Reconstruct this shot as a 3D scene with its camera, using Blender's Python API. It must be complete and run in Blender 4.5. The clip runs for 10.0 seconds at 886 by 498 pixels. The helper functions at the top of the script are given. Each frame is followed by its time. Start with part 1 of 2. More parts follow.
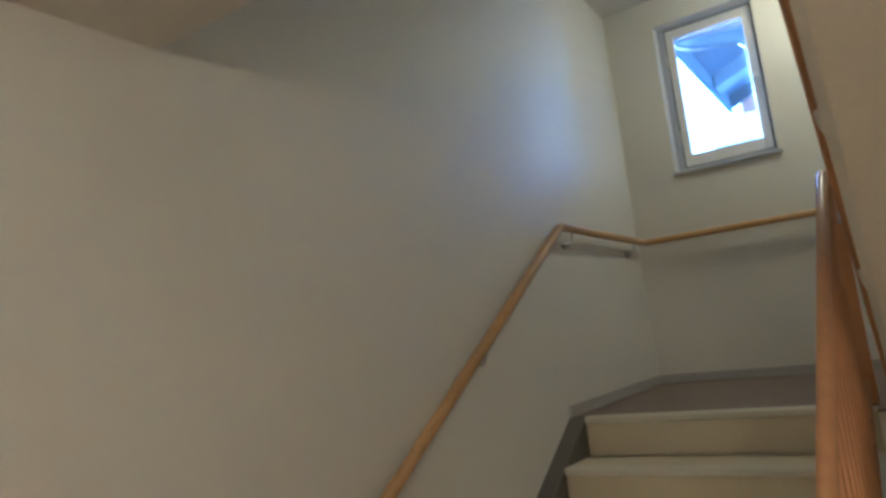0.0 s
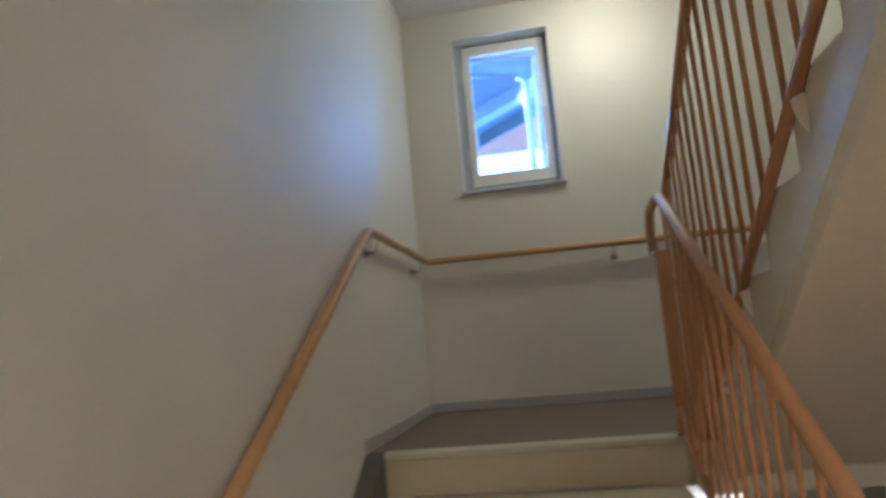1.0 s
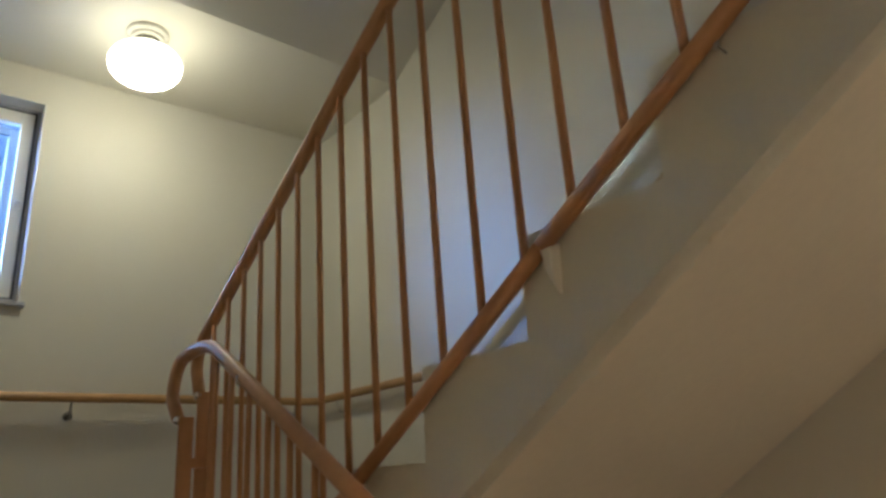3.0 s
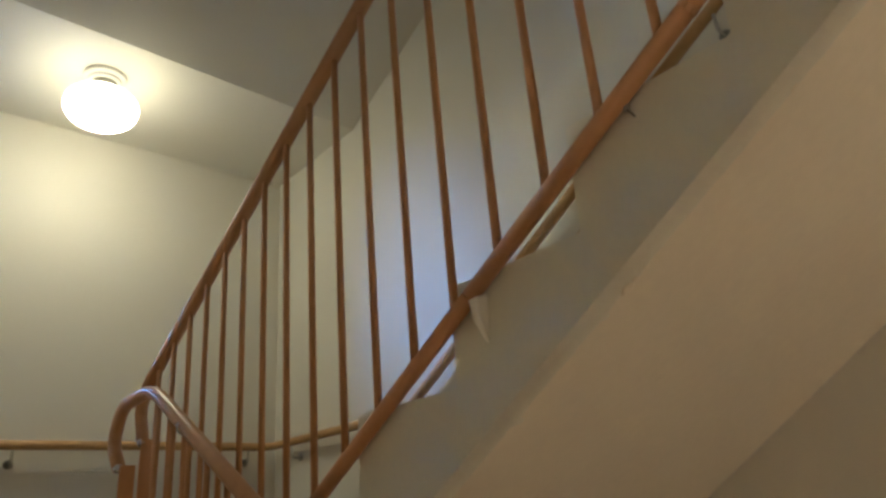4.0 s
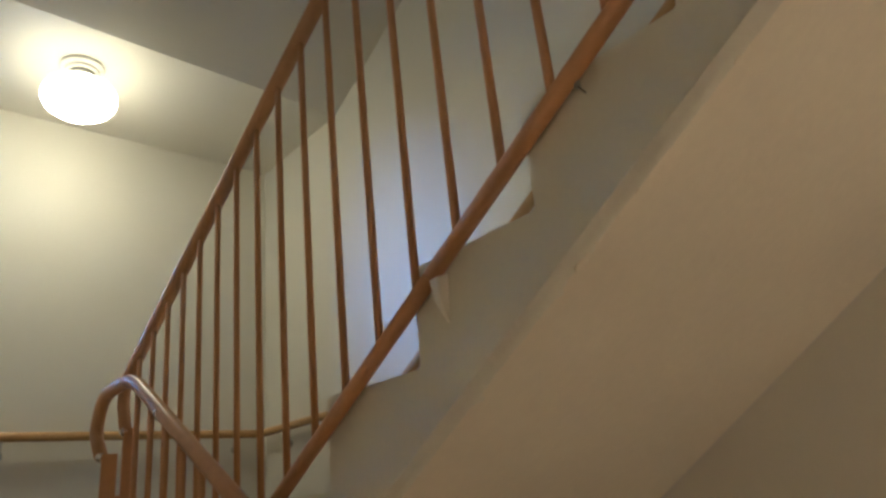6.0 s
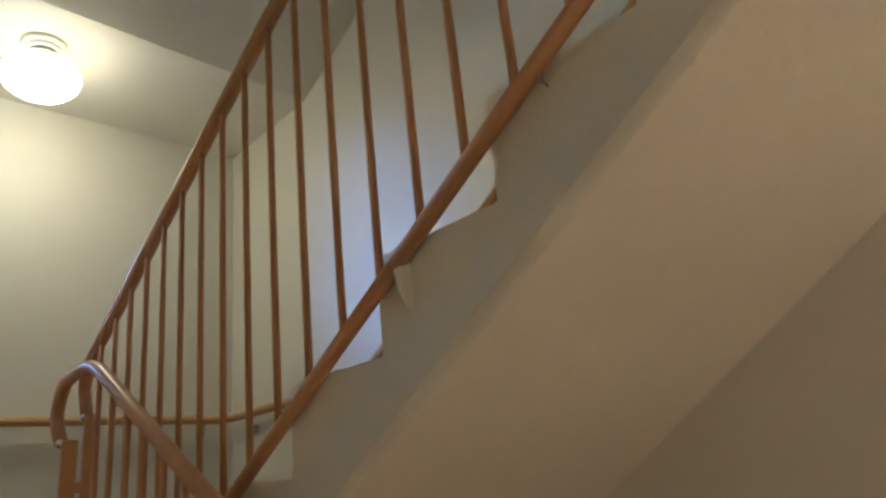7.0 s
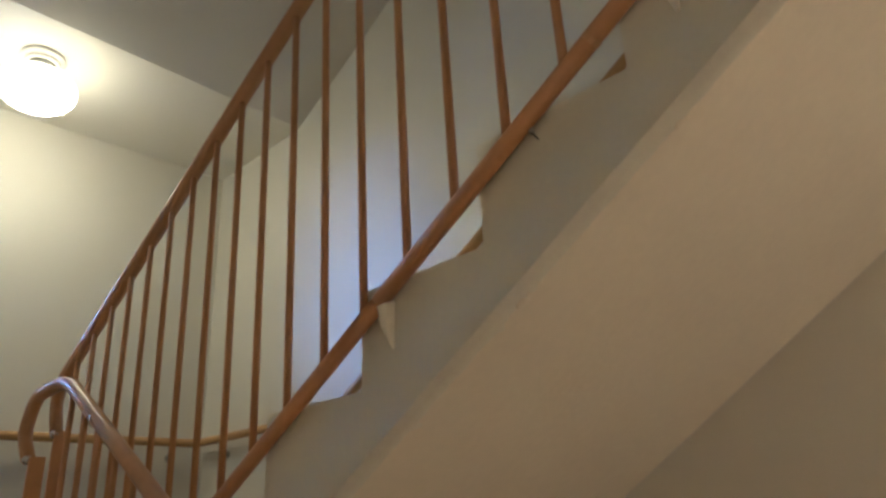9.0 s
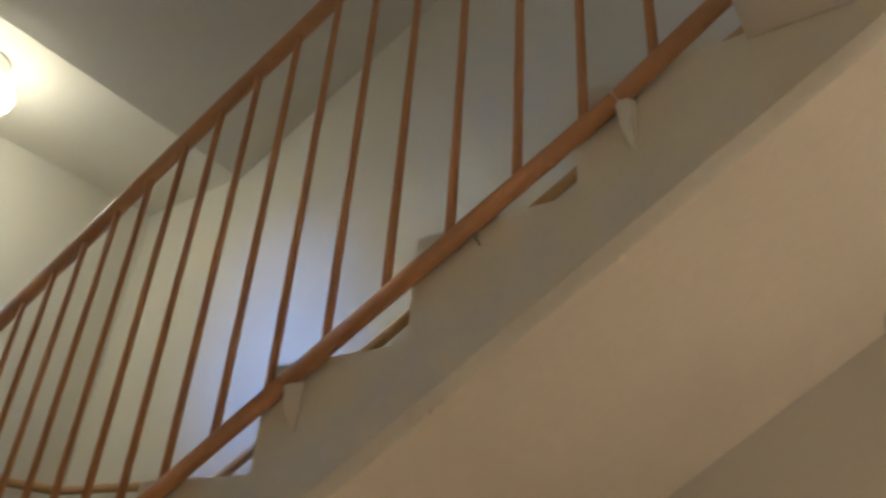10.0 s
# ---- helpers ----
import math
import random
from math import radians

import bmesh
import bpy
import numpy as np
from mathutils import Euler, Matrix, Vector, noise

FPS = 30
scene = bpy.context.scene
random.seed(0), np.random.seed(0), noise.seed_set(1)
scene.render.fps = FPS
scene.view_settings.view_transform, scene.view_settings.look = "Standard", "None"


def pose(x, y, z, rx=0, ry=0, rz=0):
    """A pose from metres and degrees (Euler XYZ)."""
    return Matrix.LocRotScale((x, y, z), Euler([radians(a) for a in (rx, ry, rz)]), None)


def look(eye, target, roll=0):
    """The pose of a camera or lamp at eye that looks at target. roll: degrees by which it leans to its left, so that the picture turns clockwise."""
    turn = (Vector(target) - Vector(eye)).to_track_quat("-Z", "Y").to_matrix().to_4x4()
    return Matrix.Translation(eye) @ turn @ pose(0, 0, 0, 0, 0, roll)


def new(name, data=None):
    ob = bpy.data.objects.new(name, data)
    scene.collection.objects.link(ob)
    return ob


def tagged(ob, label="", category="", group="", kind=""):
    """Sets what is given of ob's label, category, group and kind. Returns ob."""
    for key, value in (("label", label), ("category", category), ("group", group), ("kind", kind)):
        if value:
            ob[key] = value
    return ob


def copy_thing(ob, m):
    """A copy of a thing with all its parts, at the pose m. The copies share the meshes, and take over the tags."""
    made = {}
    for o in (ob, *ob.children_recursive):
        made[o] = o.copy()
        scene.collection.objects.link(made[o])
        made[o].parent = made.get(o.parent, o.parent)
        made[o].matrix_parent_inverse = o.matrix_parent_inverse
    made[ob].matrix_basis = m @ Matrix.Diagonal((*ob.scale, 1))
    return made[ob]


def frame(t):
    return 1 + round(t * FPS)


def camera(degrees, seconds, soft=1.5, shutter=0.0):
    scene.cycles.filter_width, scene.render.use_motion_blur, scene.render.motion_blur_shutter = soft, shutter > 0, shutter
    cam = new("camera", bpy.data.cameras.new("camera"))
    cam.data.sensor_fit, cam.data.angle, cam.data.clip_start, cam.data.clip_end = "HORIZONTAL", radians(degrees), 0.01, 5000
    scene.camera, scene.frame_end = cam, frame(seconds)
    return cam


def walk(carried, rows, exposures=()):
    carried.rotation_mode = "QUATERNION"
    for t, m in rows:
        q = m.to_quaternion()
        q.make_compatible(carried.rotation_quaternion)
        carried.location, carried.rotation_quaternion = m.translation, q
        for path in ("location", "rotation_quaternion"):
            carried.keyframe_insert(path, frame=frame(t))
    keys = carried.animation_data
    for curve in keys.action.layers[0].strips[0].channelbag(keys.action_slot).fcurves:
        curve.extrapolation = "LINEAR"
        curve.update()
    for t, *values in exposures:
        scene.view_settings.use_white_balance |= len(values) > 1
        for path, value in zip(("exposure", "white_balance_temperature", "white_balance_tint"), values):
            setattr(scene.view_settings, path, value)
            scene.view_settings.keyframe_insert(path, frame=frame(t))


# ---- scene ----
cam = camera(65.5, 10.0, 2.8, 0.5)
# seconds, x, y, z, yaw, pitch, roll
PATH = [
    (0.0, 1.3800, -4.4953, 0.3968, 33.85, 8.05, 6.61),
    (0.5, 1.1013, -4.3132, 0.3812, 24.79, 6.65, 7.71),
    (1.0, 0.8090, -4.1631, 0.4051, 9.65, 7.86, 4.97),
    (1.4, 0.7550, -3.8804, 0.4174, 2.83, 11.75, 3.70),
    (1.5, 0.7473, -3.8371, 0.4250, 1.57, 12.34, 5.16),
    (1.8, 0.6973, -3.6817, 0.4486, -3.91, 13.95, 4.51),
    (2.0, 0.6839, -3.6040, 0.4650, -8.16, 15.54, 4.39),
    (2.2, 0.6191, -3.5671, 0.4769, -15.52, 17.40, 3.90),
    (2.5, 0.5575, -3.5135, 0.4793, -28.64, 18.41, 4.39),
    (2.7, 0.5290, -3.4810, 0.4855, -35.44, 17.50, 3.67),
    (4.0, 0.5563, -3.5514, 0.4889, -40.66, 21.29, 4.01),
    (4.5, 0.5772, -3.5699, 0.5006, -40.26, 21.50, 4.70),
    (5.0, 0.5843, -3.5855, 0.4938, -40.18, 21.83, 5.34),
    (6.5, 0.6045, -3.5904, 0.4740, -41.07, 19.01, 5.46),
    (7.0, 0.6027, -3.6041, 0.4764, -43.02, 18.77, 5.34),
    (7.5, 0.6020, -3.6200, 0.4754, -44.06, 19.34, 5.48),
    (8.0, 0.5981, -3.6292, 0.4880, -44.90, 20.59, 4.58),
    (8.5, 0.5910, -3.6244, 0.4821, -45.51, 21.33, 3.44),
    (9.0, 0.5825, -3.6216, 0.4811, -45.45, 21.29, 2.59),
    (9.5, 0.5810, -3.5953, 0.4990, -49.05, 24.89, -2.46),
    (10.0, 0.5915, -3.6055, 0.5133, -55.20, 27.97, -4.15),
]
walk(cam, [(t, pose(x, y, z, 90 + p, r, w)) for t, x, y, z, w, p, r in PATH], [(0.0, 5.58, 4990, 16), (0.5, 5.67, 4980, 20), (1.0, 5.70, 4970, 19), (2.0, 5.56, 5170, 17), (2.5, 5.35, 5220, 16), (4.0, 5.63, 5540, 17), (6.5, 5.70, 5400, 18), (10.0, 5.78, 5340, 20)])

# ---- world and light ----
world = bpy.data.worlds.new("world")
scene.world = world
world.use_nodes = True
wn, wl = world.node_tree.nodes, world.node_tree.links
sky = wn.new("ShaderNodeTexSky")
sky.sky_type = "NISHITA"
sky.sun_disc = False
sky.ozone_density, sky.dust_density = 4.2, 0.5
sky.sun_elevation, sky.sun_rotation = radians(10), radians(309)
wl.new(sky.outputs[0], wn["Background"].inputs[0])
wn["Background"].inputs[1].default_value = 0.114
sun_data = bpy.data.lights.new("sun", "SUN")
sun_data.energy, sun_data.angle, sun_data.color = 0.195, radians(24), (0.25, 0.49, 1.0)
sun = new("sun", sun_data)
sun.matrix_world = look((0, 0, 0), (0.80, -0.58, -0.19))   # a veiled sun, low to the north-west

# ---- measures ----
RISE, RUN = 0.17, 0.283
W = 2.43            # inner width between the side walls
DOWN_Y = -1.47      # top nosing of the lower flight
UP_Y = -1.598       # first nosing of the upper flight
X1, X2 = 1.18, 1.31  # inner edges of the two flights
LOW = -8 * RISE     # lower floor
HIGH = 8 * RISE     # upper floor
STOREY = 16 * RISE
BASE = -STOREY      # half-landing of the storey below
BACK = -7.2         # rear wall
CEIL = 2.505
FOLD = -0.828
NOSES = [UP_Y - RUN * k for k in range(6)] + [-3.28, -3.517]   # nosings of the upper flight


# ---- materials ----
def nodes_of(name):
    m = bpy.data.materials.new(name)
    m.use_nodes = True
    n, l = m.node_tree.nodes, m.node_tree.links
    return m, n, l, n["Principled BSDF"]


def paint(name, color, rough=0.6, vary=0.06, grain=140.0, bump=0.15, spec=0.4, stain=1.3, metal=0.0, stretch=None):
    """A surface with a broad unevenness, a fine grain and a slight relief."""
    m, n, l, b = nodes_of(name)
    co = n.new("ShaderNodeTexCoord")
    mp = n.new("ShaderNodeMapping")
    if stretch:
        mp.inputs["Scale"].default_value = stretch
    l.new(co.outputs["Object"], mp.inputs[0])
    big, fine = n.new("ShaderNodeTexNoise"), n.new("ShaderNodeTexNoise")
    big.inputs["Scale"].default_value, big.inputs["Detail"].default_value = stain, 5
    fine.inputs["Scale"].default_value, fine.inputs["Detail"].default_value = grain, 4
    for t in (big, fine):
        l.new(mp.outputs[0], t.inputs["Vector"])
    mix = n.new("ShaderNodeMix")
    mix.data_type = "RGBA"
    mix.inputs["A"].default_value = (*[c * (1 - vary) for c in color], 1)
    mix.inputs["B"].default_value = (*[min(1, c * (1 + vary)) for c in color], 1)
    add = n.new("ShaderNodeMath")
    add.operation = "MULTIPLY_ADD"
    add.inputs[1].default_value = 0.35
    l.new(fine.outputs[0], add.inputs[0])
    half = n.new("ShaderNodeMath")
    half.operation = "MULTIPLY"
    half.inputs[1].default_value = 0.65
    l.new(big.outputs[0], half.inputs[0])
    l.new(half.outputs[0], add.inputs[2])
    ramp = n.new("ShaderNodeMapRange")
    ramp.inputs["From Min"].default_value, ramp.inputs["From Max"].default_value = 0.3, 0.7
    l.new(add.outputs[0], ramp.inputs[0])
    l.new(ramp.outputs[0], mix.inputs["Factor"])
    l.new(mix.outputs["Result"], b.inputs["Base Color"])
    rr = n.new("ShaderNodeMapRange")
    rr.inputs["To Min"].default_value, rr.inputs["To Max"].default_value = max(0.02, rough - 0.08), min(1, rough + 0.08)
    l.new(big.outputs[0], rr.inputs[0])
    l.new(rr.outputs[0], b.inputs["Roughness"])
    b.inputs["Specular IOR Level"].default_value = spec
    b.inputs["Metallic"].default_value = metal
    bp = n.new("ShaderNodeBump")
    bp.inputs["Strength"].default_value, bp.inputs["Distance"].default_value = bump, 0.002
    l.new(fine.outputs[0], bp.inputs["Height"])
    l.new(bp.outputs[0], b.inputs["Normal"])
    return m


def glow(name, color, strength):
    m, n, l, b = nodes_of(name)
    b.inputs["Base Color"].default_value = (0.9, 0.88, 0.82, 1)
    b.inputs["Roughness"].default_value = 0.25
    b.inputs["Emission Color"].default_value = (*color, 1)
    # the socket shades the glass round the neck: the bulb hangs below it
    tc, sp, mr = n.new("ShaderNodeTexCoord"), n.new("ShaderNodeSeparateXYZ"), n.new("ShaderNodeMapRange")
    l.new(tc.outputs["Generated"], sp.inputs[0])
    l.new(sp.outputs["Z"], mr.inputs["Value"])
    for k, v in zip(("From Min", "From Max", "To Min", "To Max"), (0.35, 0.9, strength, strength * 0.11)):
        mr.inputs[k].default_value = v
    l.new(mr.outputs[0], b.inputs["Emission Strength"])
    return m


def clear_glass(name):
    m, n, l, b = nodes_of(name)
    tr, gl, mx = n.new("ShaderNodeBsdfTransparent"), n.new("ShaderNodeBsdfGlossy"), n.new("ShaderNodeMixShader")
    fr = n.new("ShaderNodeFresnel")
    fr.inputs[0].default_value = 1.5
    gl.inputs["Roughness"].default_value = 0.02
    tr.inputs[0].default_value = (0.93, 0.96, 0.97, 1)
    l.new(fr.outputs[0], mx.inputs[0])
    l.new(tr.outputs[0], mx.inputs[1])
    l.new(gl.outputs[0], mx.inputs[2])
    l.new(mx.outputs[0], n["Material Output"].inputs[0])
    return m


M_WALL = paint("wall_paint", (0.72, 0.69, 0.60), 0.55, 0.03, 220, 0.12, 0.35, 0.9)
M_CEIL = paint("ceiling_paint", (0.74, 0.71, 0.63), 0.7, 0.03, 220, 0.12, 0.3, 0.8)
M_SOFFIT = paint("soffit_paint", (0.76, 0.685, 0.535), 0.7, 0.05, 45, 0.5, 0.3, 2.2)
M_STRING = paint("grey_string_paint", (0.75, 0.70, 0.565), 0.55, 0.04, 90, 0.15, 0.35, 1.6)
M_BAND = paint("pale_grey_band_paint", (0.72, 0.685, 0.565), 0.6, 0.06, 60, 0.3, 0.35, 5)
M_NUB = paint("cream_filler", (0.90, 0.85, 0.74), 0.6, 0.05, 80, 0.3, 0.3, 4)
M_RAIL = paint("brown_rail_enamel", (0.60, 0.305, 0.132), 0.5, 0.10, 50, 0.08, 0.35, 6)
M_HAND = paint("worn_brown_handrail", (0.56, 0.298, 0.132), 0.36, 0.12, 40, 0.08, 0.55, 5)
M_OAK = paint("varnished_oak", (0.52, 0.315, 0.125), 0.34, 0.18, 30, 0.08, 0.5, 3)
M_STEEL = paint("bracket_steel", (0.52, 0.50, 0.44), 0.4, 0.06, 60, 0.05, 0.5, 4, 0.1)
M_CHROME = paint("polished_steel", (0.75, 0.75, 0.75), 0.12, 0.03, 60, 0.02, 0.5, 4, 1.0)
M_SKIRT = paint("grey_skirting", (0.44, 0.42, 0.39), 0.45, 0.05, 80, 0.06, 0.4, 2)
M_DARK = paint("dark_string_board", (0.13, 0.12, 0.10), 0.5, 0.08, 80, 0.06, 0.4, 2)
M_LINO = paint("brown_lino", (0.19, 0.138, 0.105), 0.45, 0.14, 70, 0.05, 0.4, 2.2)
M_STEP = paint("beige_step_lino", (0.60, 0.53, 0.36), 0.5, 0.10, 110, 0.08, 0.4, 2.5)
M_NOSE = paint("pale_nosing", (0.62, 0.58, 0.46), 0.45, 0.08, 120, 0.06, 0.4, 3)
M_FRAME = paint("white_window_paint", (0.74, 0.72, 0.66), 0.4, 0.04, 90, 0.05, 0.45, 3)
# casing grey with the blue of the skylight tinted in
M_CASE = paint("sky_tinted_casing_grey", (0.45, 0.46, 0.50), 0.45, 0.04, 90, 0.05, 0.45, 3)
M_GASKET = paint("dark_gasket", (0.05, 0.05, 0.055), 0.6, 0.1, 60, 0.05)
M_WHITE = paint("white_ceramic", (0.78, 0.76, 0.70), 0.35, 0.03, 60, 0.03, 0.5, 3)
M_NECK = paint("grey_lamp_neck", (0.34, 0.34, 0.29), 0.5, 0.05, 80, 0.05, 0.3, 4)
M_GLOBE = glow("opal_globe", (1.0, 0.885, 0.535), 0.56)
M_GLOBE_LOW = glow("opal_globe_dimmer_bulb", (1.0, 0.88, 0.6), 0.045)
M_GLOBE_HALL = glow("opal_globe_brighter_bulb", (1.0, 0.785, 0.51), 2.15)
# glow of the extra lamp added upstairs, out of view
M_GLOBE_TOP = glow("added_upper_globe_glow", (1.0, 0.84, 0.60), 0.35)
M_GLASS = clear_glass("window_glass")
M_BRICK = paint("red_brick", (0.20, 0.088, 0.062), 0.85, 0.2, 60, 0.3, 0.2, 3)
# the skylight's blue cast is put into the rafters' colour
M_EAVE = paint("sky_tinted_eave_board", (0.15, 0.185, 0.25), 0.6, 0.06, 40, 0.1, 0.3, 2)
# dark blue tone with the eave's shade put into the colour
M_SHADE = paint("shaded_eave_tone", (0.065, 0.085, 0.12), 0.7, 0.1, 40, 0.1, 0.3, 2)
# sash colour darkened and blued to stand in for dimmer, bluer daylight
M_SASH = paint("dimmed_outer_sash_paint", (0.15, 0.17, 0.21), 0.5, 0.08, 60, 0.1, 0.4, 4)
M_ZINC = paint("pale_downpipe", (0.11, 0.15, 0.18), 0.4, 0.06, 50, 0.04, 0.5, 4)
M_SNOW = paint("pale_ground", (0.84, 0.81, 0.78), 0.85, 0.08, 12, 0.4, 0.2, 0.4)


# ---- mesh helpers ----
def mesh_of(name, bm, material, smooth=False):
    bmesh.ops.recalc_face_normals(bm, faces=bm.faces)
    me = bpy.data.meshes.new(name)
    bm.to_mesh(me)
    bm.free()
    if material:
        me.materials.append(material)
    if smooth:
        for p in me.polygons:
            p.use_smooth = True
    return me


def thing(name, label, category, group="", kind="", at=(0, 0, 0)):
    ob = new(name)
    ob.empty_display_size = 0.1
    ob.location = at
    return tagged(ob, label, category, group, kind)


def part(name, bm, material, parent=None, label="", smooth=False):
    ob = new(name, mesh_of(name, bm, material, smooth))
    if parent:
        ob.parent = parent
        ob.matrix_parent_inverse = Matrix.Translation([-c for c in (parent.location if not parent.parent else (0, 0, 0))])
    return tagged(ob, label)


def structure(name, bm, material, label, category, smooth=False):
    return tagged(new(name, mesh_of(name, bm, material, smooth)), label, category, "", "structure")


def box(bm, x0, x1, y0, y1, z0, z1, bevel=0.0):
    tmp = bmesh.new()
    bmesh.ops.create_cube(tmp, size=1)
    for v in tmp.verts:
        v.co = Vector(((x0 + x1) / 2 + v.co.x * (x1 - x0), (y0 + y1) / 2 + v.co.y * (y1 - y0), (z0 + z1) / 2 + v.co.z * (z1 - z0)))
    if bevel:
        bmesh.ops.bevel(tmp, geom=tmp.edges[:], offset=bevel, segments=2, affect="EDGES", profile=0.6)
    me = bpy.data.meshes.new("tmp")
    tmp.to_mesh(me)
    tmp.free()
    bm.from_mesh(me)
    bpy.data.meshes.remove(me)
    return bm


def prism(bm, outline, x0, x1, bevel=0.0):
    """Extrudes a (y, z) outline from x0 to x1."""
    tmp = bmesh.new()
    f = tmp.faces.new([tmp.verts.new((x0, y, z)) for y, z in outline])
    r = bmesh.ops.extrude_face_region(tmp, geom=[f])
    bmesh.ops.translate(tmp, vec=(x1 - x0, 0, 0), verts=[v for v in r["geom"] if isinstance(v, bmesh.types.BMVert)])
    if bevel:
        bmesh.ops.bevel(tmp, geom=tmp.edges[:], offset=bevel, segments=2, affect="EDGES", profile=0.6)
    me = bpy.data.meshes.new("tmp")
    tmp.to_mesh(me)
    tmp.free()
    bm.from_mesh(me)
    bpy.data.meshes.remove(me)
    return bm


def rounded(points, radius=0.06, steps=6):
    """A polyline with its inner corners rounded off."""
    p = [Vector(q) for q in points]
    out = [p[0]]
    for a, b, c in zip(p, p[1:], p[2:]):
        r = min(radius, (a - b).length * 0.45, (c - b).length * 0.45)
        s, e = b + (a - b).normalized() * r, b + (c - b).normalized() * r
        for i in range(steps + 1):
            k = i / steps
            out.append(s * (1 - k) ** 2 + b * 2 * k * (1 - k) + e * k * k)
    out.append(p[-1])
    return out


def tube(bm, points, radius, sides=12, flat=1.0, cap=True):
    """A bar swept along points; flat squeezes its section sideways."""
    p = [Vector(q) for q in points]
    rings, side = [], None
    for i, q in enumerate(p):
        d = (p[min(i + 1, len(p) - 1)] - p[max(i - 1, 0)]).normalized()
        up = Vector((1, 0, 0)) if abs(d.x) < 0.8 else Vector((0, 0, 1))
        u = (up - d * up.dot(d)).normalized() if side is None else (side - d * side.dot(d)).normalized()
        side = u
        w = d.cross(u)
        rings.append([bm.verts.new(q + u * math.cos(a) * radius * flat + w * math.sin(a) * radius)
                      for a in [2 * math.pi * k / sides for k in range(sides)]])
    for r, s in zip(rings, rings[1:]):
        for k in range(sides):
            bm.faces.new((r[k], r[(k + 1) % sides], s[(k + 1) % sides], s[k]))
    if cap:
        bm.faces.new(rings[0][::-1])
        bm.faces.new(rings[-1])
    return bm


def lathe(bm, profile, cx, cy, cz, sides=32):
    """Turns an (r, z) profile round the upright axis at cx, cy."""
    rings = []
    for r, z in profile:
        rings.append([bm.verts.new((cx + r * math.cos(2 * math.pi * k / sides), cy + r * math.sin(2 * math.pi * k / sides), cz + z)) for k in range(sides)])
    for a, b in zip(rings, rings[1:]):
        for k in range(sides):
            bm.faces.new((a[k], a[(k + 1) % sides], b[(k + 1) % sides], b[k]))
    return bm


def quad_slab(bm, corners, drop):
    """A slab from four upper corners, with its underside moved by drop."""
    a = [bm.verts.new(c) for c in corners]
    b = [bm.verts.new(Vector(c) + Vector(drop)) for c in corners]
    bm.faces.new(a)
    bm.faces.new(b[::-1])
    for i in range(4):
        j = (i + 1) % 4
        bm.faces.new((a[i], b[i], b[j], a[j]))
    return bm


# ---- the large structure ----
T_WALL = 0.22
structure("wall_west", box(bmesh.new(), -T_WALL, 0, BACK - T_WALL, 0.2, BASE - 0.2, 6.0), M_WALL, "off-white painted plaster stairwell wall carrying an oak handrail", "wall")
structure("wall_east", box(bmesh.new(), W, W + T_WALL, BACK - T_WALL, 0.2, BASE - 0.2, 6.0), M_WALL, "off-white painted plaster stairwell wall beside the upper flight", "wall")
structure("wall_south", box(bmesh.new(), 0, W, BACK - T_WALL, BACK, BASE - 0.2, 6.0), M_WALL, "off-white painted plaster wall closing the hallway", "wall")

WX0, WX1, WZ0, WZ1 = 0.311, 0.927, 1.318, 2.323   # the window's opening
bm = bmesh.new()
for x0, x1, z0, z1 in ((0, WX0, BASE - 0.2, 6.0), (WX1, W, BASE - 0.2, 6.0), (WX0, WX1, BASE - 0.2, WZ0), (WX0, WX1, WZ1, 6.0)):
    box(bm, x0, x1, 0, 0.2, z0, z1)
structure("wall_north", bm, M_WALL, "off-white painted plaster wall with a small window", "wall")

structure("floor", box(bmesh.new(), 0, W, BACK, -3.6, LOW - 0.18, LOW), M_LINO, "brown linoleum floor of the lower hallway", "floor")
bm = box(bmesh.new(), 0, X1 + 0.06, DOWN_Y + 0.034, 0, -0.006, 0)
box(bm, X1 + 0.06, W, UP_Y + 0.001, 0, -0.006, 0)
structure("landing", bm, M_LINO, "brown linoleum half-landing below the window", "landing")
bm = box(bmesh.new(), 0, X1 + 0.06, DOWN_Y + 0.034, 0, -0.185, -0.0065)
box(bm, X1 + 0.06, W, UP_Y + 0.001, 0, -0.185, -0.0065)
structure("landing_slab", bm, M_STRING, "grey painted concrete slab carrying the half-landing", "slab")
structure("lower_landing", box(bmesh.new(), 0, W, BACK, 0, BASE - 0.185, BASE), M_LINO, "brown linoleum half-landing of the storey below", "landing")
SLAB_Y = -3.515
y_end = -3.72
UNDER = HIGH - 0.182
bm = box(bmesh.new(), 0, X2 - 0.001, BACK, SLAB_Y, UNDER, HIGH)
box(bm, X2, W, BACK, -3.53, UNDER, HIGH - 0.172)
box(bm, X2, W, BACK, y_end - 0.001, HIGH - 0.171, HIGH)
structure("upper_floor", bm, M_CEIL, "cream painted slab of the upper hallway floor", "floor")

# undersides over the landing and over the flights of the next storey
bm = bmesh.new()
quad_slab(bm, [(0, FOLD - 0.090, CEIL), (W, FOLD + 0.008, CEIL), (W, 0, CEIL), (0, 0, CEIL)], (0, 0, 0.17))
TOP_Z = UNDER + STOREY
TOP_Y = FOLD - (TOP_Z - CEIL) / 0.51
quad_slab(bm, [(0, FOLD - 0.090, CEIL), (W, FOLD + 0.008, CEIL), (W, TOP_Y, TOP_Z), (0, TOP_Y, TOP_Z)], (0, 0, 0.2))
box(bm, 0, W, BACK, TOP_Y, TOP_Z, TOP_Z + 0.18)
box(bm, 0, W, BACK, 0, 5.8, 6.0)
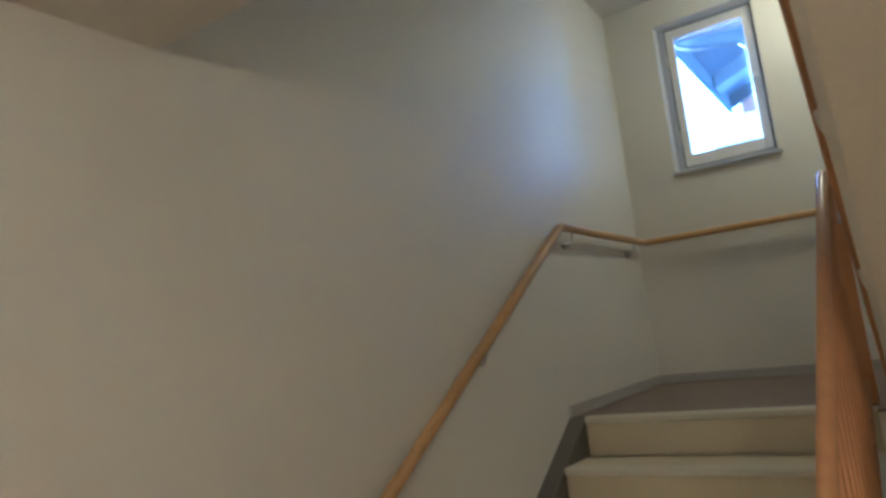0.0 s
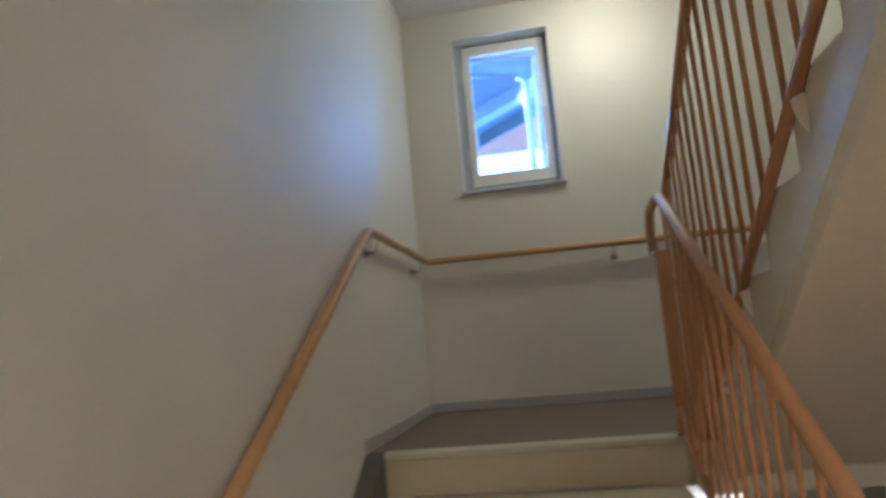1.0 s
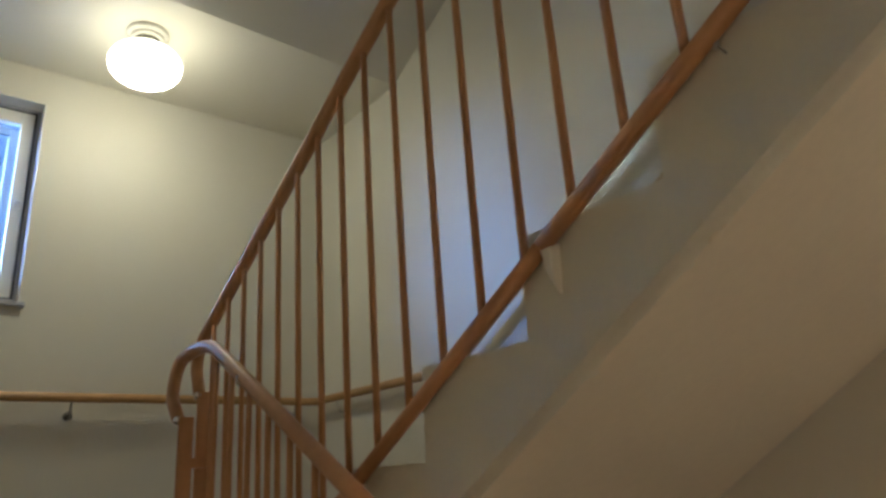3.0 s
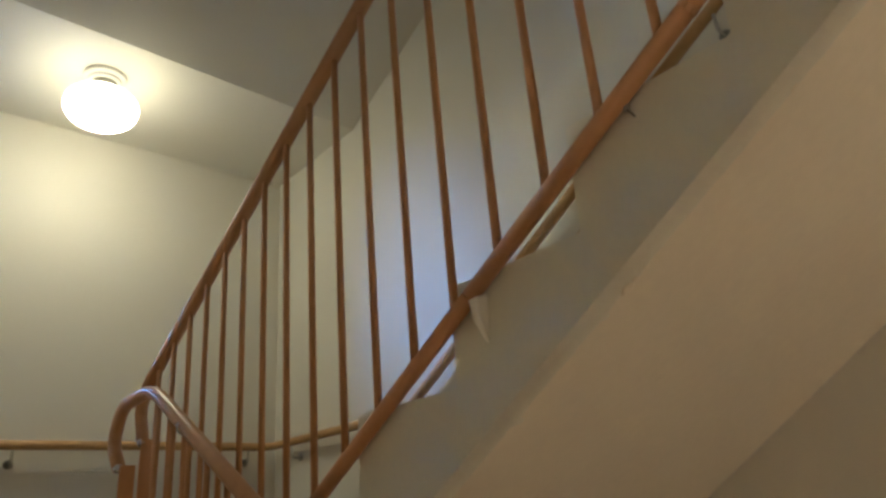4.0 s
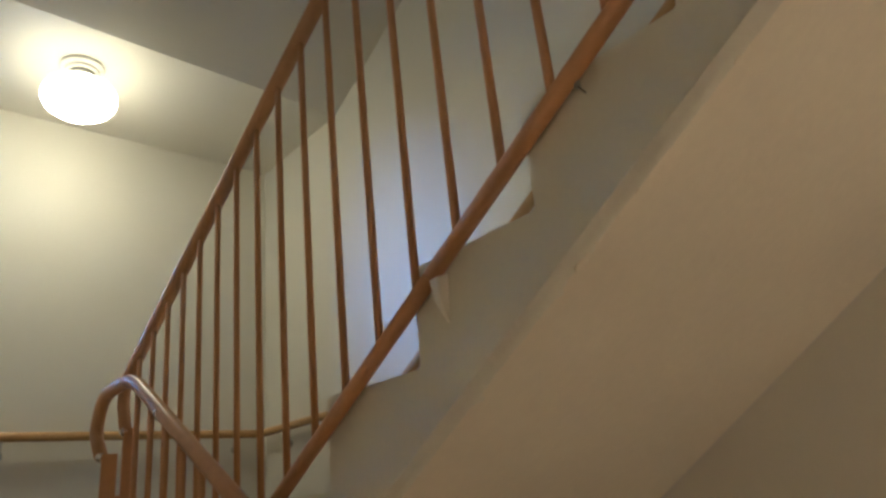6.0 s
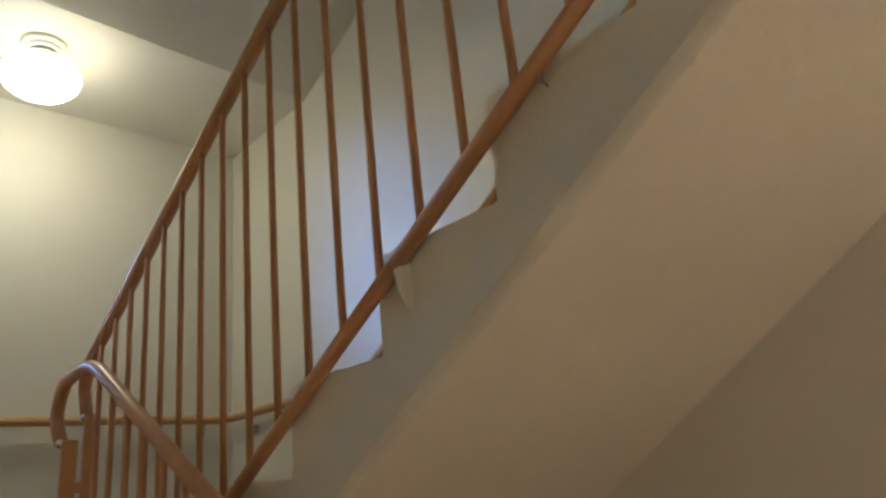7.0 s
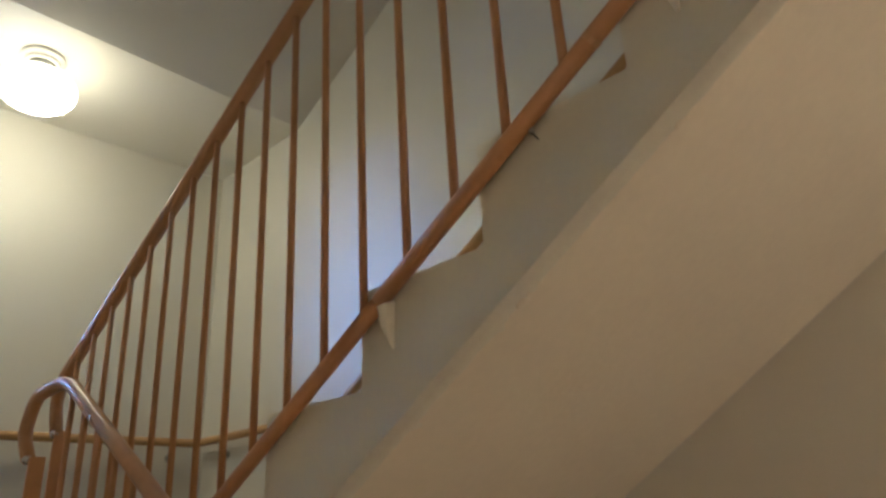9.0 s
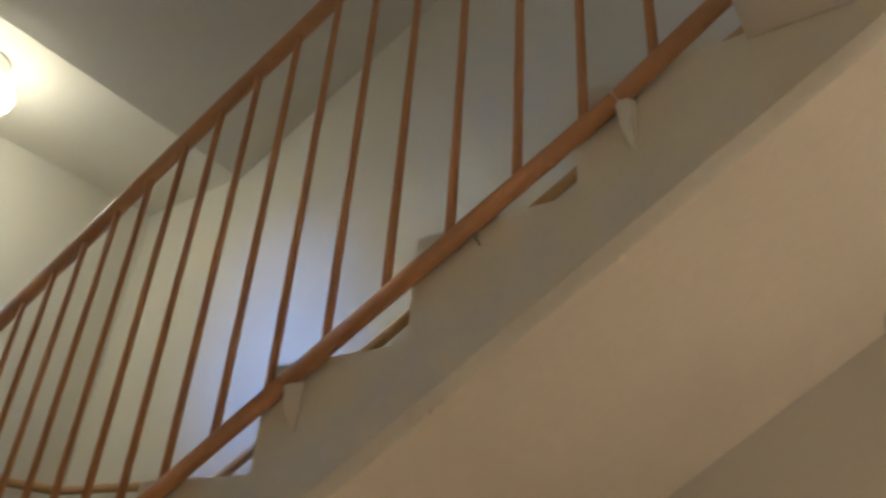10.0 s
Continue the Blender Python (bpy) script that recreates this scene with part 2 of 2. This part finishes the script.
structure("ceiling", bm, M_CEIL, "cream painted undersides of the next landing and stair flights", "ceiling")

# skirting of the landing
bm = bmesh.new()
box(bm, 0.004, W, -0.012, 0.0, 0.0, 0.055, 0.003)
box(bm, 0.0, 0.012, DOWN_Y + 0.02, -0.012, 0.0, 0.055, 0.003)
structure("baseboard", bm, M_SKIRT, "low grey painted skirting along the landing walls", "skirting")


# ---- the lower flight ----
flight_1 = thing("stair_flight", "beige linoleum stair flight with pale rounded nosings", "stairs", "stair flights")
XS = X1 + 0.012
for k in range(8):
    y1, z1 = DOWN_Y - RUN * k, -RISE * k
    yb = y1 if k == 0 else y1 + RUN
    if k:
        part("tread", box(bmesh.new(), 0.078, XS, y1 + 0.03, yb - 0.012, z1 - 0.03, z1, 0.002), M_STEP, flight_1)
    part("riser", box(bmesh.new(), 0.078, X1 + 0.058 if k == 0 else XS, y1 + 0.016, y1 + 0.032, z1 - RISE, z1 - 0.028, 0.001), M_STEP, flight_1)
    part("nosing", prism(bmesh.new(), [(y1 + 0.055, z1 + 0.003), (y1 + 0.012, z1 + 0.003), (y1, z1 - 0.006), (y1, z1 - 0.026), (y1 + 0.012, z1 - 0.032), (y1 + 0.03, z1 - 0.03), (y1 + 0.055, z1 - 0.004)], 0.08, XS, 0.002), M_NOSE, flight_1, "pale worn nosing strip")
bm = bmesh.new()
low_y = DOWN_Y - RUN * 7
prism(bm, [(DOWN_Y + 0.03, 0.005), (low_y - 0.02, LOW + RISE - 0.02), (low_y - 0.02, LOW), (low_y + 0.3, LOW), (DOWN_Y + 0.03, -0.4)], 0.0, 0.076)
part("string_board", bm, M_DARK, flight_1, "dark grey sloping string board")
bm = bmesh.new()
prism(bm, [(DOWN_Y + 0.03, -0.17 - 0.03), (low_y + 0.032, LOW), (low_y + 0.4, LOW), (DOWN_Y + 0.03, -0.36)], 0.078, X1 - 0.002)
part("carriage", bm, M_STRING, flight_1)

# ---- the upper flight ----
flight_2 = thing("stair_flight", "grey painted concrete stair flight with a cream underside", "stairs", "stair flights")


def string_low(y):
    """Height of the lower edge of the upper flight's side."""
    return 0.641 + 0.625 * (-y - 2.848)


def column(bm, k, x0, x1, lift=0.0, gap=0.0):
    """The solid below step k down to the sloping underside."""
    ya, yb, z = NOSES[k] - gap, (NOSES + [y_end])[k + 1], RISE * (k + 1) - gap
    la, lb = max(string_low(ya) + lift, -0.184), max(string_low(yb) + lift, -0.184)
    return prism(bm, [(ya, z), (ya, la), (yb, lb), (yb, z)], x0, x1)


bm = bmesh.new()
side = [(NOSES[0], max(string_low(NOSES[0]), -0.184))]
for k, y in enumerate(NOSES):
    side += [(y, RISE * (k + 1)), ((NOSES + [y_end])[k + 1], RISE * (k + 1))]
side += [(y_end, string_low(y_end)), (UP_Y - 0.26, -0.184)] if string_low(NOSES[0]) < -0.184 else [(y_end, string_low(y_end))]
prism(bm, [(q.y, q.z) for q in rounded([(0, y, z) for y, z in side], 0.007, 3)], X2, X2 + 0.05)
part("string_side", bm, M_STRING, flight_2, "grey painted stepped side")
for k in range(8):
    part("step", column(bmesh.new(), k, X2 + 0.051, W, 0.16, 0.002), M_STEP, flight_2)
# painted chamfer with an uneven lower edge, and the underside
CHX, CHZ = 0.020, -0.015


def soffit_wall(y):
    """Height of the underside where it meets the wall."""
    return 0.389 + 0.654 * (-y - 2.343)


ya, yb2 = -1.66, y_end
ys = np.linspace(ya, yb2, 620)
rows = []
bm = bmesh.new()
for y in ys:
    z = string_low(y)
    spike = max(0.0, noise.noise(Vector((y * 44, 2.1, 0))) - 0.15)
    patchy = max(0.0, 0.1 + 1.7 * noise.noise(Vector((y * 2.3, 7.7, 0))))
    reach = 0.0015 + 0.004 * noise.noise(Vector((y * 7, 0.3, 0))) + 0.003 * noise.noise(Vector((y * 31, 1.3, 0))) + 0.0035 * noise.noise(Vector((y * 120, 4.3, 0))) + 0.075 * patchy * spike
    reach = max(reach, 0.0002)
    wave = 0.0022 * noise.noise(Vector((y * 5, 9.1, 0))) + 0.0012 * noise.noise(Vector((y * 23, 5.1, 0)))
    slope = (soffit_wall(y) - z - CHZ) / (W - X2 - CHX)
    rows.append([bm.verts.new(c) for c in ((X2 - 0.0004, y, z + wave), (X2 + CHX * 0.5, y, z + CHZ * 0.45 - 0.001 + wave), (X2 + CHX, y, z + CHZ - 0.0008), (X2 + CHX + reach, y, z + CHZ - 0.0008 + reach * slope))])
for r0, r1 in zip(rows, rows[1:]):
    for i in range(3):
        bm.faces.new((r0[i], r0[i + 1], r1[i + 1], r1[i]))
part("painted_band", bm, M_BAND, flight_2, "uneven pale grey painted edge band", True)
za, zb = string_low(ya), string_low(yb2)
bm = bmesh.new()
quad_slab(bm, [(X2 + CHX - 0.001, ya, za + CHZ), (W, ya, soffit_wall(ya)), (W, yb2, soffit_wall(yb2)), (X2 + CHX - 0.001, yb2, zb + CHZ)], (0, 0, 0.06))
part("underside", bm, M_SOFFIT, flight_2, "cream plastered sloping underside")
# dabs of plaster pressed over the painted edge
dabs = random.Random(5)
spots = [(-3.058, 0.020), (-3.072, 0.012), (-3.09, 0.010), (-3.035, 0.009), (-3.325, 0.014), (-3.337, 0.008)] + [(dabs.uniform(-3.5, -2.3), dabs.uniform(0.005, 0.010)) for k in range(14)]
for y, w in spots:
    h = 0.2 * w
    bm = bmesh.new()
    bmesh.ops.create_icosphere(bm, subdivisions=2, radius=1.0)
    for v in bm.verts:
        k = 1 + 0.3 * noise.noise(v.co * 1.7 + Vector((y * 9, 0, 0)))
        v.co = Vector((X2 + CHX + 0.003 + v.co.x * w * 0.45 * k, y + v.co.y * w * 0.5 * k, string_low(y + v.co.y * w * 0.5 * k) + CHZ + v.co.z * h * 0.5))
    part("filler_dab", bm, M_SOFFIT, flight_2, "", True)


# ---- railings ----
def top2(y):
    return 1.290 + 0.527 * (-y - 2.0)


def low2(y):
    return 0.348 + 0.590 * (-y - 2.0) + 0.11 * max(0.0, -y - 3.345)


def top1(y):
    return 0.655 - 0.536 * (-y - 2.0)


def low1(y):
    return -0.235 - 0.585 * (-y - 2.0)


RX2, RX1 = 1.296, 1.213
RX2T = 1.284   # the handrail leans a little out over the well
rail_2 = thing("stair_railing", "brown enamelled steel railing of the upper flight", "railing", "stair railings")
bm = bmesh.new()
tube(bm, rounded([(RX2T, -3.62, top2(-3.62)), (RX2T, -1.335, top2(-1.335) - 0.008), (RX2 - 0.005, -1.268, 0.868), (RX2 - 0.002, -1.306, 0.765)], 0.06, 8), 0.0185, 14)
part("handrail", bm, M_HAND, rail_2, "worn glossy brown tubular handrail", True)
for a, b in ((-1.42, -2.222), (-2.226, -2.788), (-2.793, -3.345), (-3.349, -3.513)):
    part("bottom_rail", tube(bmesh.new(), [(RX2, a, low2(a)), (RX2, b, low2(b))], 0.0147, 18, 0.95), M_RAIL, rail_2, "", True)
for k in range(20):
    y = -1.430 - 0.1103 * k if k < 17 else -3.298 - 0.103 * (k - 17)
    part("baluster", tube(bmesh.new(), [(RX2, y, low2(y)), (RX2T, y, top2(y))], 0.0075, 8), M_RAIL, rail_2, "", True)
bm = box(bmesh.new(), -0.017, 0.017, -0.020, 0.022, -0.019, 0.019, 0.006)
bm.transform(Matrix.Translation((RX2, -1.425, low2(-1.425))) @ Matrix.Rotation(-math.atan(0.59), 4, "X"))
part("rail_foot", bm, M_RAIL, rail_2, "welded end block")
part("end_post", box(bmesh.new(), RX2 - 0.012, RX2 + 0.030, -1.325, -1.315, 0.002, 0.775, 0.002), M_RAIL, rail_2, "flat steel end post")
for y in (-2.222, -2.790, -3.341):
    z = low2(y)
    bm = bmesh.new()
    top = [bm.verts.new(c) for c in ((RX2 - 0.009, y - 0.005, z - 0.004), (RX2 - 0.007, y - 0.025, z - 0.006), (X2 + 0.003, y - 0.028, z + 0.004), (X2 + 0.003, y - 0.004, z + 0.006))]
    mid = [bm.verts.new(c) for c in ((RX2 - 0.004, y - 0.008, z - 0.040), (RX2 - 0.003, y - 0.022, z - 0.042), (X2 + 0.003, y - 0.026, z - 0.042), (X2 + 0.003, y - 0.004, z - 0.040))]
    low = [bm.verts.new(c) for c in ((X2 - 0.004, y - 0.018, z - 0.074), (X2 - 0.004, y - 0.022, z - 0.075), (X2 + 0.003, y - 0.023, z - 0.080), (X2 + 0.003, y - 0.016, z - 0.079))]
    bm.faces.new(top)
    bm.faces.new(low[::-1])
    for u, v in ((top, mid), (mid, low)):
        for i in range(4):
            bm.faces.new((u[i], v[i], v[(i + 1) % 4], u[(i + 1) % 4]))
    bmesh.ops.bevel(bm, geom=bm.edges[:], offset=0.0015, segments=2, affect="EDGES")
    part("fixing_lug", bm, M_NUB, rail_2, "cream filler lug")
part("bolt", lathe(bmesh.new(), [(0.0, -0.005), (0.0045, -0.005), (0.0045, 0.005), (0.0, 0.005)], RX2 + 0.006, -3.124, low2(-3.124) - 0.018, 10), M_STEEL, rail_2)

part("weld_ring", tube(bmesh.new(), [(RX2, -3.238, low2(-3.238)), (RX2, -3.246, low2(-3.246))], 0.0156, 12, 0.97), M_HAND, rail_2)
bm = bmesh.new()
tube(bm, rounded([(RX2 + 0.006, -3.122, low2(-3.124) - 0.018), (RX2 + 0.002, -3.130, low2(-3.124) - 0.028), (RX2 + 0.008, -3.134, low2(-3.124) - 0.036)], 0.01, 4), 0.0012, 6)
part("tie_wire", bm, M_DARK, rail_2)

rail_1 = thing("stair_railing", "brown enamelled steel railing of the lower flight", "railing", "stair railings")
bm = bmesh.new()
tube(bm, rounded([(RX1, -3.62, top1(-3.62)), (RX1, -1.598, 0.875), (RX1 - 0.004, -1.36, 0.862), (RX1 - 0.008, -1.315, 0.76), (RX1 - 0.010, -1.40, 0.683)], 0.085, 8), 0.0185, 14)
part("handrail", bm, M_HAND, rail_1, "worn glossy brown tubular handrail", True)
part("bottom_rail", tube(bmesh.new(), [(RX1, -1.46, low1(-1.46)), (RX1, -3.6, low1(-3.6))], 0.0205, 18, 0.62), M_RAIL, rail_1, "", True)
for k in range(18):
    y = -1.66 - 0.110 * k
    part("baluster", tube(bmesh.new(), [(RX1, y, low1(y)), (RX1, y, top1(y))], 0.0075, 8), M_RAIL, rail_1, "", True)
part("weld_ring", tube(bmesh.new(), [(RX1, -1.838, top1(-1.838)), (RX1, -1.847, top1(-1.847))], 0.0198, 14), M_CHROME, rail_1, "worn bright weld ring", True)
part("end_post", box(bmesh.new(), RX1 - 0.012, RX1 + 0.030, -1.418, -1.408, -0.1, 0.690, 0.002), M_RAIL, rail_1, "flat steel end post")
part("tie_bar", box(bmesh.new(), RX1 + 0.02, RX2 + 0.01, -1.407, -1.327, 0.548, 0.575, 0.002), M_RAIL, rail_1)
part("cap", lathe(bmesh.new(), [(0.0, -0.015), (0.008, -0.013), (0.014, -0.007), (0.016, 0.0), (0.014, 0.007), (0.008, 0.013), (0.0, 0.015)], RX1 - 0.012, -1.402, 0.683, 12), M_CHROME, rail_1, "polished steel cap", True)
part("cap", lathe(bmesh.new(), [(0.0, -0.015), (0.008, -0.013), (0.014, -0.007), (0.016, 0.0), (0.014, 0.007), (0.008, 0.013), (0.0, 0.015)], RX2 - 0.006, -1.310, 0.765, 12), M_CHROME, rail_2, "polished steel cap", True)


low_flight = copy_thing(flight_2, Matrix.Translation((0, 0, -STOREY)))
low_rail = copy_thing(rail_2, Matrix.Translation((0, 0, -STOREY)))


# ---- wall handrails ----
def wall_bracket(parent, x, y, z, nx, ny):
    """A bent steel rod from the wall to the rail above it, with a round wall plate."""
    bm = bmesh.new()
    wx, wy = x - nx * 0.058, y - ny * 0.058
    tube(bm, rounded([(wx, wy, z - 0.075), (x - nx * 0.008, y - ny * 0.008, z - 0.078), (x, y, z - 0.018)], 0.04, 6), 0.006, 8)
    for k in range(2):
        tube(bm, [(wx + nx * 0.0005, wy + ny * 0.0005, z - 0.075), (wx + nx * 0.006, wy + ny * 0.006, z - 0.075)], 0.02 - 0.004 * k, 14)
    part("bracket", bm, M_STEEL, parent, "bent grey steel bracket", True)


RZ = 0.905
rail_w = thing("wall_handrail", "varnished oak handrail on grey steel brackets along the plaster walls", "handrail")
bm = bmesh.new()
tube(bm, rounded([(0.07, -3.75, RZ - 0.607 * (3.75 - 1.40)), (0.065, -1.40, RZ), (0.06, -0.06, RZ), (W - 0.06, -0.06, RZ), (W - 0.06, -1.245, RZ), (W - 0.06, -3.5, RZ + 0.607 * 2.255)], 0.05, 6), 0.021, 14)
part("rail", bm, M_OAK, rail_w, "", True)
for y in (-3.4, -2.25):
    wall_bracket(rail_w, 0.06, y, RZ - 0.607 * (-y - 1.40), 1, 0)
for y in (-1.25, -0.28):
    wall_bracket(rail_w, 0.06, y, RZ, 1, 0)
for x in (1.168, 2.245):
    wall_bracket(rail_w, x, -0.06, RZ, 0, -1)
for y in (-0.285, -0.9):
    wall_bracket(rail_w, W - 0.06, y, RZ, -1, 0)
for y in (-2.0, -2.86):
    wall_bracket(rail_w, W - 0.06, y, RZ + 0.607 * (-y - 1.245), -1, 0)

# ---- the window ----
window = thing("window_1", "small white casement window with a grey casing, shut", "window", "", "structure")


def ring(bm, x0, x1, z0, z1, wl, wr, wb, wt, y0, y1, bevel=0.003):
    box(bm, x0, x0 + wl, y0, y1, z0, z1, bevel)
    box(bm, x1 - wr, x1, y0, y1, z0, z1, bevel)
    box(bm, x0 + wl, x1 - wr, y0, y1, z1 - wt, z1, bevel)
    box(bm, x0 + wl, x1 - wr, y0, y1, z0, z0 + wb, bevel)
    return bm


part("reveal", ring(bmesh.new(), WX0 + 0.001, WX1 - 0.001, WZ0 + 0.001, WZ1 - 0.001, 0.006, 0.006, 0.006, 0.006, -0.004, 0.203, 0.001), M_FRAME, window, "white painted reveal lining")
part("window_sill", box(bmesh.new(), 0.303, 0.945, -0.024, 0.085, 1.304, 1.323, 0.004), M_CASE, window, "grey painted sill")
part("window_frame", ring(bmesh.new(), WX0 + 0.008, WX1 - 0.008, WZ0 + 0.008, WZ1 - 0.008, 0.040, 0.012, 0.03, 0.012, 0.082, 0.16), M_CASE, window, "grey outer frame")
part("gasket", ring(bmesh.new(), 0.358, 0.909, 1.354, 2.305, 0.012, 0.014, 0.01, 0.014, 0.092, 0.15, 0.0), M_GASKET, window, "dark gap round the sash")
sash = part("sash", ring(bmesh.new(), 0.367, 0.897, 1.362, 2.293, 0.047, 0.054, 0.078, 0.06, 0.084, 0.135, 0.005), M_FRAME, window)
pane = part("pane", box(bmesh.new(), 0.41, 0.848, 0.112, 0.116, 1.435, 2.24), M_GLASS, window)
pane.visible_shadow = False
part("hinge", box(bmesh.new(), 0.352, 0.366, 0.070, 0.084, 2.05, 2.13, 0.002), M_STEEL, window)
part("hinge", box(bmesh.new(), 0.352, 0.366, 0.070, 0.084, 1.52, 1.60, 0.002), M_STEEL, window)
swing = Matrix.Translation((0.345, 0.205, 0)) @ Matrix.Rotation(radians(12), 4, "Z")
bm = ring(bmesh.new(), 0.0, 0.535, 1.36, 2.30, 0.045, 0.05, 0.05, 0.045, 0.0, 0.03, 0.004)
bm.transform(swing)
part("outer_sash", bm, M_SASH, window, "outer sash standing ajar, dimmed and blue-tinted in its colour")
bm = box(bmesh.new(), 0.04, 0.49, 0.013, 0.017, 1.40, 2.26)
bm.transform(swing)
outer_pane = part("pane", bm, M_GLASS, window)
outer_pane.visible_shadow = False
hb = bmesh.new()
box(hb, 0.862, 0.882, 0.072, 0.086, 1.79, 1.85, 0.003)
box(hb, 0.860, 0.884, 0.045, 0.074, 1.815, 1.832, 0.003)
part("handle", hb, M_WHITE, window, "small white handle")


# ---- ceiling lamps ----
def globe_lamp(name, x, y, z, label, opal):
    lamp = thing(name, label, "lamp", "ceiling lamps", "", (x, y, z))
    part("base", lathe(bmesh.new(), [(0.0, -0.001), (0.091, -0.001), (0.093, -0.012), (0.087, -0.020), (0.074, -0.022), (0.070, -0.028), (0.072, -0.034), (0.064, -0.040), (0.0, -0.041)], x, y, z), M_WHITE, lamp, "white ceramic base", True)
    part("neck", lathe(bmesh.new(), [(0.0, -0.0415), (0.056, -0.0415), (0.056, -0.052), (0.059, -0.056), (0.056, -0.061), (0.056, -0.100), (0.0, -0.100)], x, y, z), M_NECK, lamp, "grey metal screw neck", True)
    prof = [(0.0, -0.258)] + [(0.157 * max(0.0, math.cos(a)) ** 0.75, -0.171 + 0.087 * math.sin(a)) for a in np.linspace(-1.53, 1.15, 24)] + [(0.060, -0.087)]
    part("globe", lathe(bmesh.new(), prof, x, y, z), opal, lamp, "glowing opal glass globe", True)
    return lamp


globe_lamp("ceiling_lamp", 1.225, -0.575, CEIL, "lit opal globe lamp on the ceiling above the landing", M_GLOBE)
globe_lamp("ceiling_lamp", 1.401, -0.64, -0.225, "lit opal globe lamp under the half-landing", M_GLOBE_LOW)
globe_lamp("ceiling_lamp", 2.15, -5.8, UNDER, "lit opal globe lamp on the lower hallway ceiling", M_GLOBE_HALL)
# extra lamp, added unseen upstairs to brighten the upper walls and slope
globe_lamp("ceiling_lamp", 1.5, -5.2, TOP_Z, "added opal globe lamp out of view, brightening the upper hallway", M_GLOBE_TOP)

# ---- outside ----
structure("ground", box(bmesh.new(), -400, 400, 0.21, 800, LOW - 2.4, LOW - 2.0), M_SNOW, "pale snowy ground outside the house", "ground")


def eave_low(x):
    """Height of the eave's lining over x."""
    return 3.02 + 0.42 * (x - 0.07)


eave = thing("roof_eave", "overhanging eave with pale rafters over grey boarding", "eave")
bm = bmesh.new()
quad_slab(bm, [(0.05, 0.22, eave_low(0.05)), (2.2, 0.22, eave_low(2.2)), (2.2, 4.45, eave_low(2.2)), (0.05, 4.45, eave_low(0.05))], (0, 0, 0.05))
part("lining", bm, M_SHADE, eave, "grey boarded lining with shade put into its colour")
for y in (0.6, 1.75, 3.45):
    bm = bmesh.new()
    quad_slab(bm, [(0.07, y, eave_low(0.07) - 0.15), (1.7, y, eave_low(1.7) - 0.15), (1.7, y + 0.26, eave_low(1.7) - 0.15), (0.07, y + 0.26, eave_low(0.07) - 0.15)], (0, 0, 0.152))
    part("rafter", bm, M_EAVE, eave)
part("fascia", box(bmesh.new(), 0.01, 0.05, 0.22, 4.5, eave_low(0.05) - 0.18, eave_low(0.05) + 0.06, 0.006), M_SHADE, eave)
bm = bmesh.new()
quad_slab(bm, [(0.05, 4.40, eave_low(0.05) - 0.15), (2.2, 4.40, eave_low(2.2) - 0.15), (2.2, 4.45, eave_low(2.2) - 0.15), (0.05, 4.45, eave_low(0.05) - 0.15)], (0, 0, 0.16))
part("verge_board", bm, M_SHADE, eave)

pipe = thing("downpipe", "pale painted downpipe with an elbow beside the window", "downpipe")
part("pipe", tube(bmesh.new(), rounded([(0.70, 1.02, 2.405), (0.75, 1.0, 2.36), (0.75, 1.0, LOW - 2.0)], 0.05, 6), 0.023, 14), M_ZINC, pipe, "", True)
# same pipe, given the eave's shade tone so this arm stays dim
part("swan_neck", tube(bmesh.new(), rounded([(0.1, 1.5, 2.74), (0.3, 1.25, 2.56), (0.70, 1.02, 2.405)], 0.09, 6), 0.021, 14), M_SHADE, pipe, "swan neck darkened in colour for the shade under the eave", True)
part("socket", tube(bmesh.new(), [(0.75, 1.0, 1.62), (0.75, 1.0, 1.70)], 0.028, 14), M_ZINC, pipe, "", True)
far_house = thing("neighbour_house", "reddish brick house with a snowy lower roof across the yard", "house")
part("wall", box(bmesh.new(), -0.6, 2.8, 10.0, 16.0, LOW - 2.0, 8.5), M_BRICK, far_house)
bm = bmesh.new()
quad_slab(bm, [(-0.9, 10.0, 4.25), (3.1, 10.0, 4.25), (3.1, 7.6, 3.0), (-0.9, 7.6, 3.0)], (0, 0, -0.12))
part("porch_roof", bm, M_SNOW, far_house, "snow-covered porch roof")
part("porch_wall", box(bmesh.new(), -0.6, 2.8, 7.9, 9.99, LOW - 2.0, 2.85), M_BRICK, far_house)
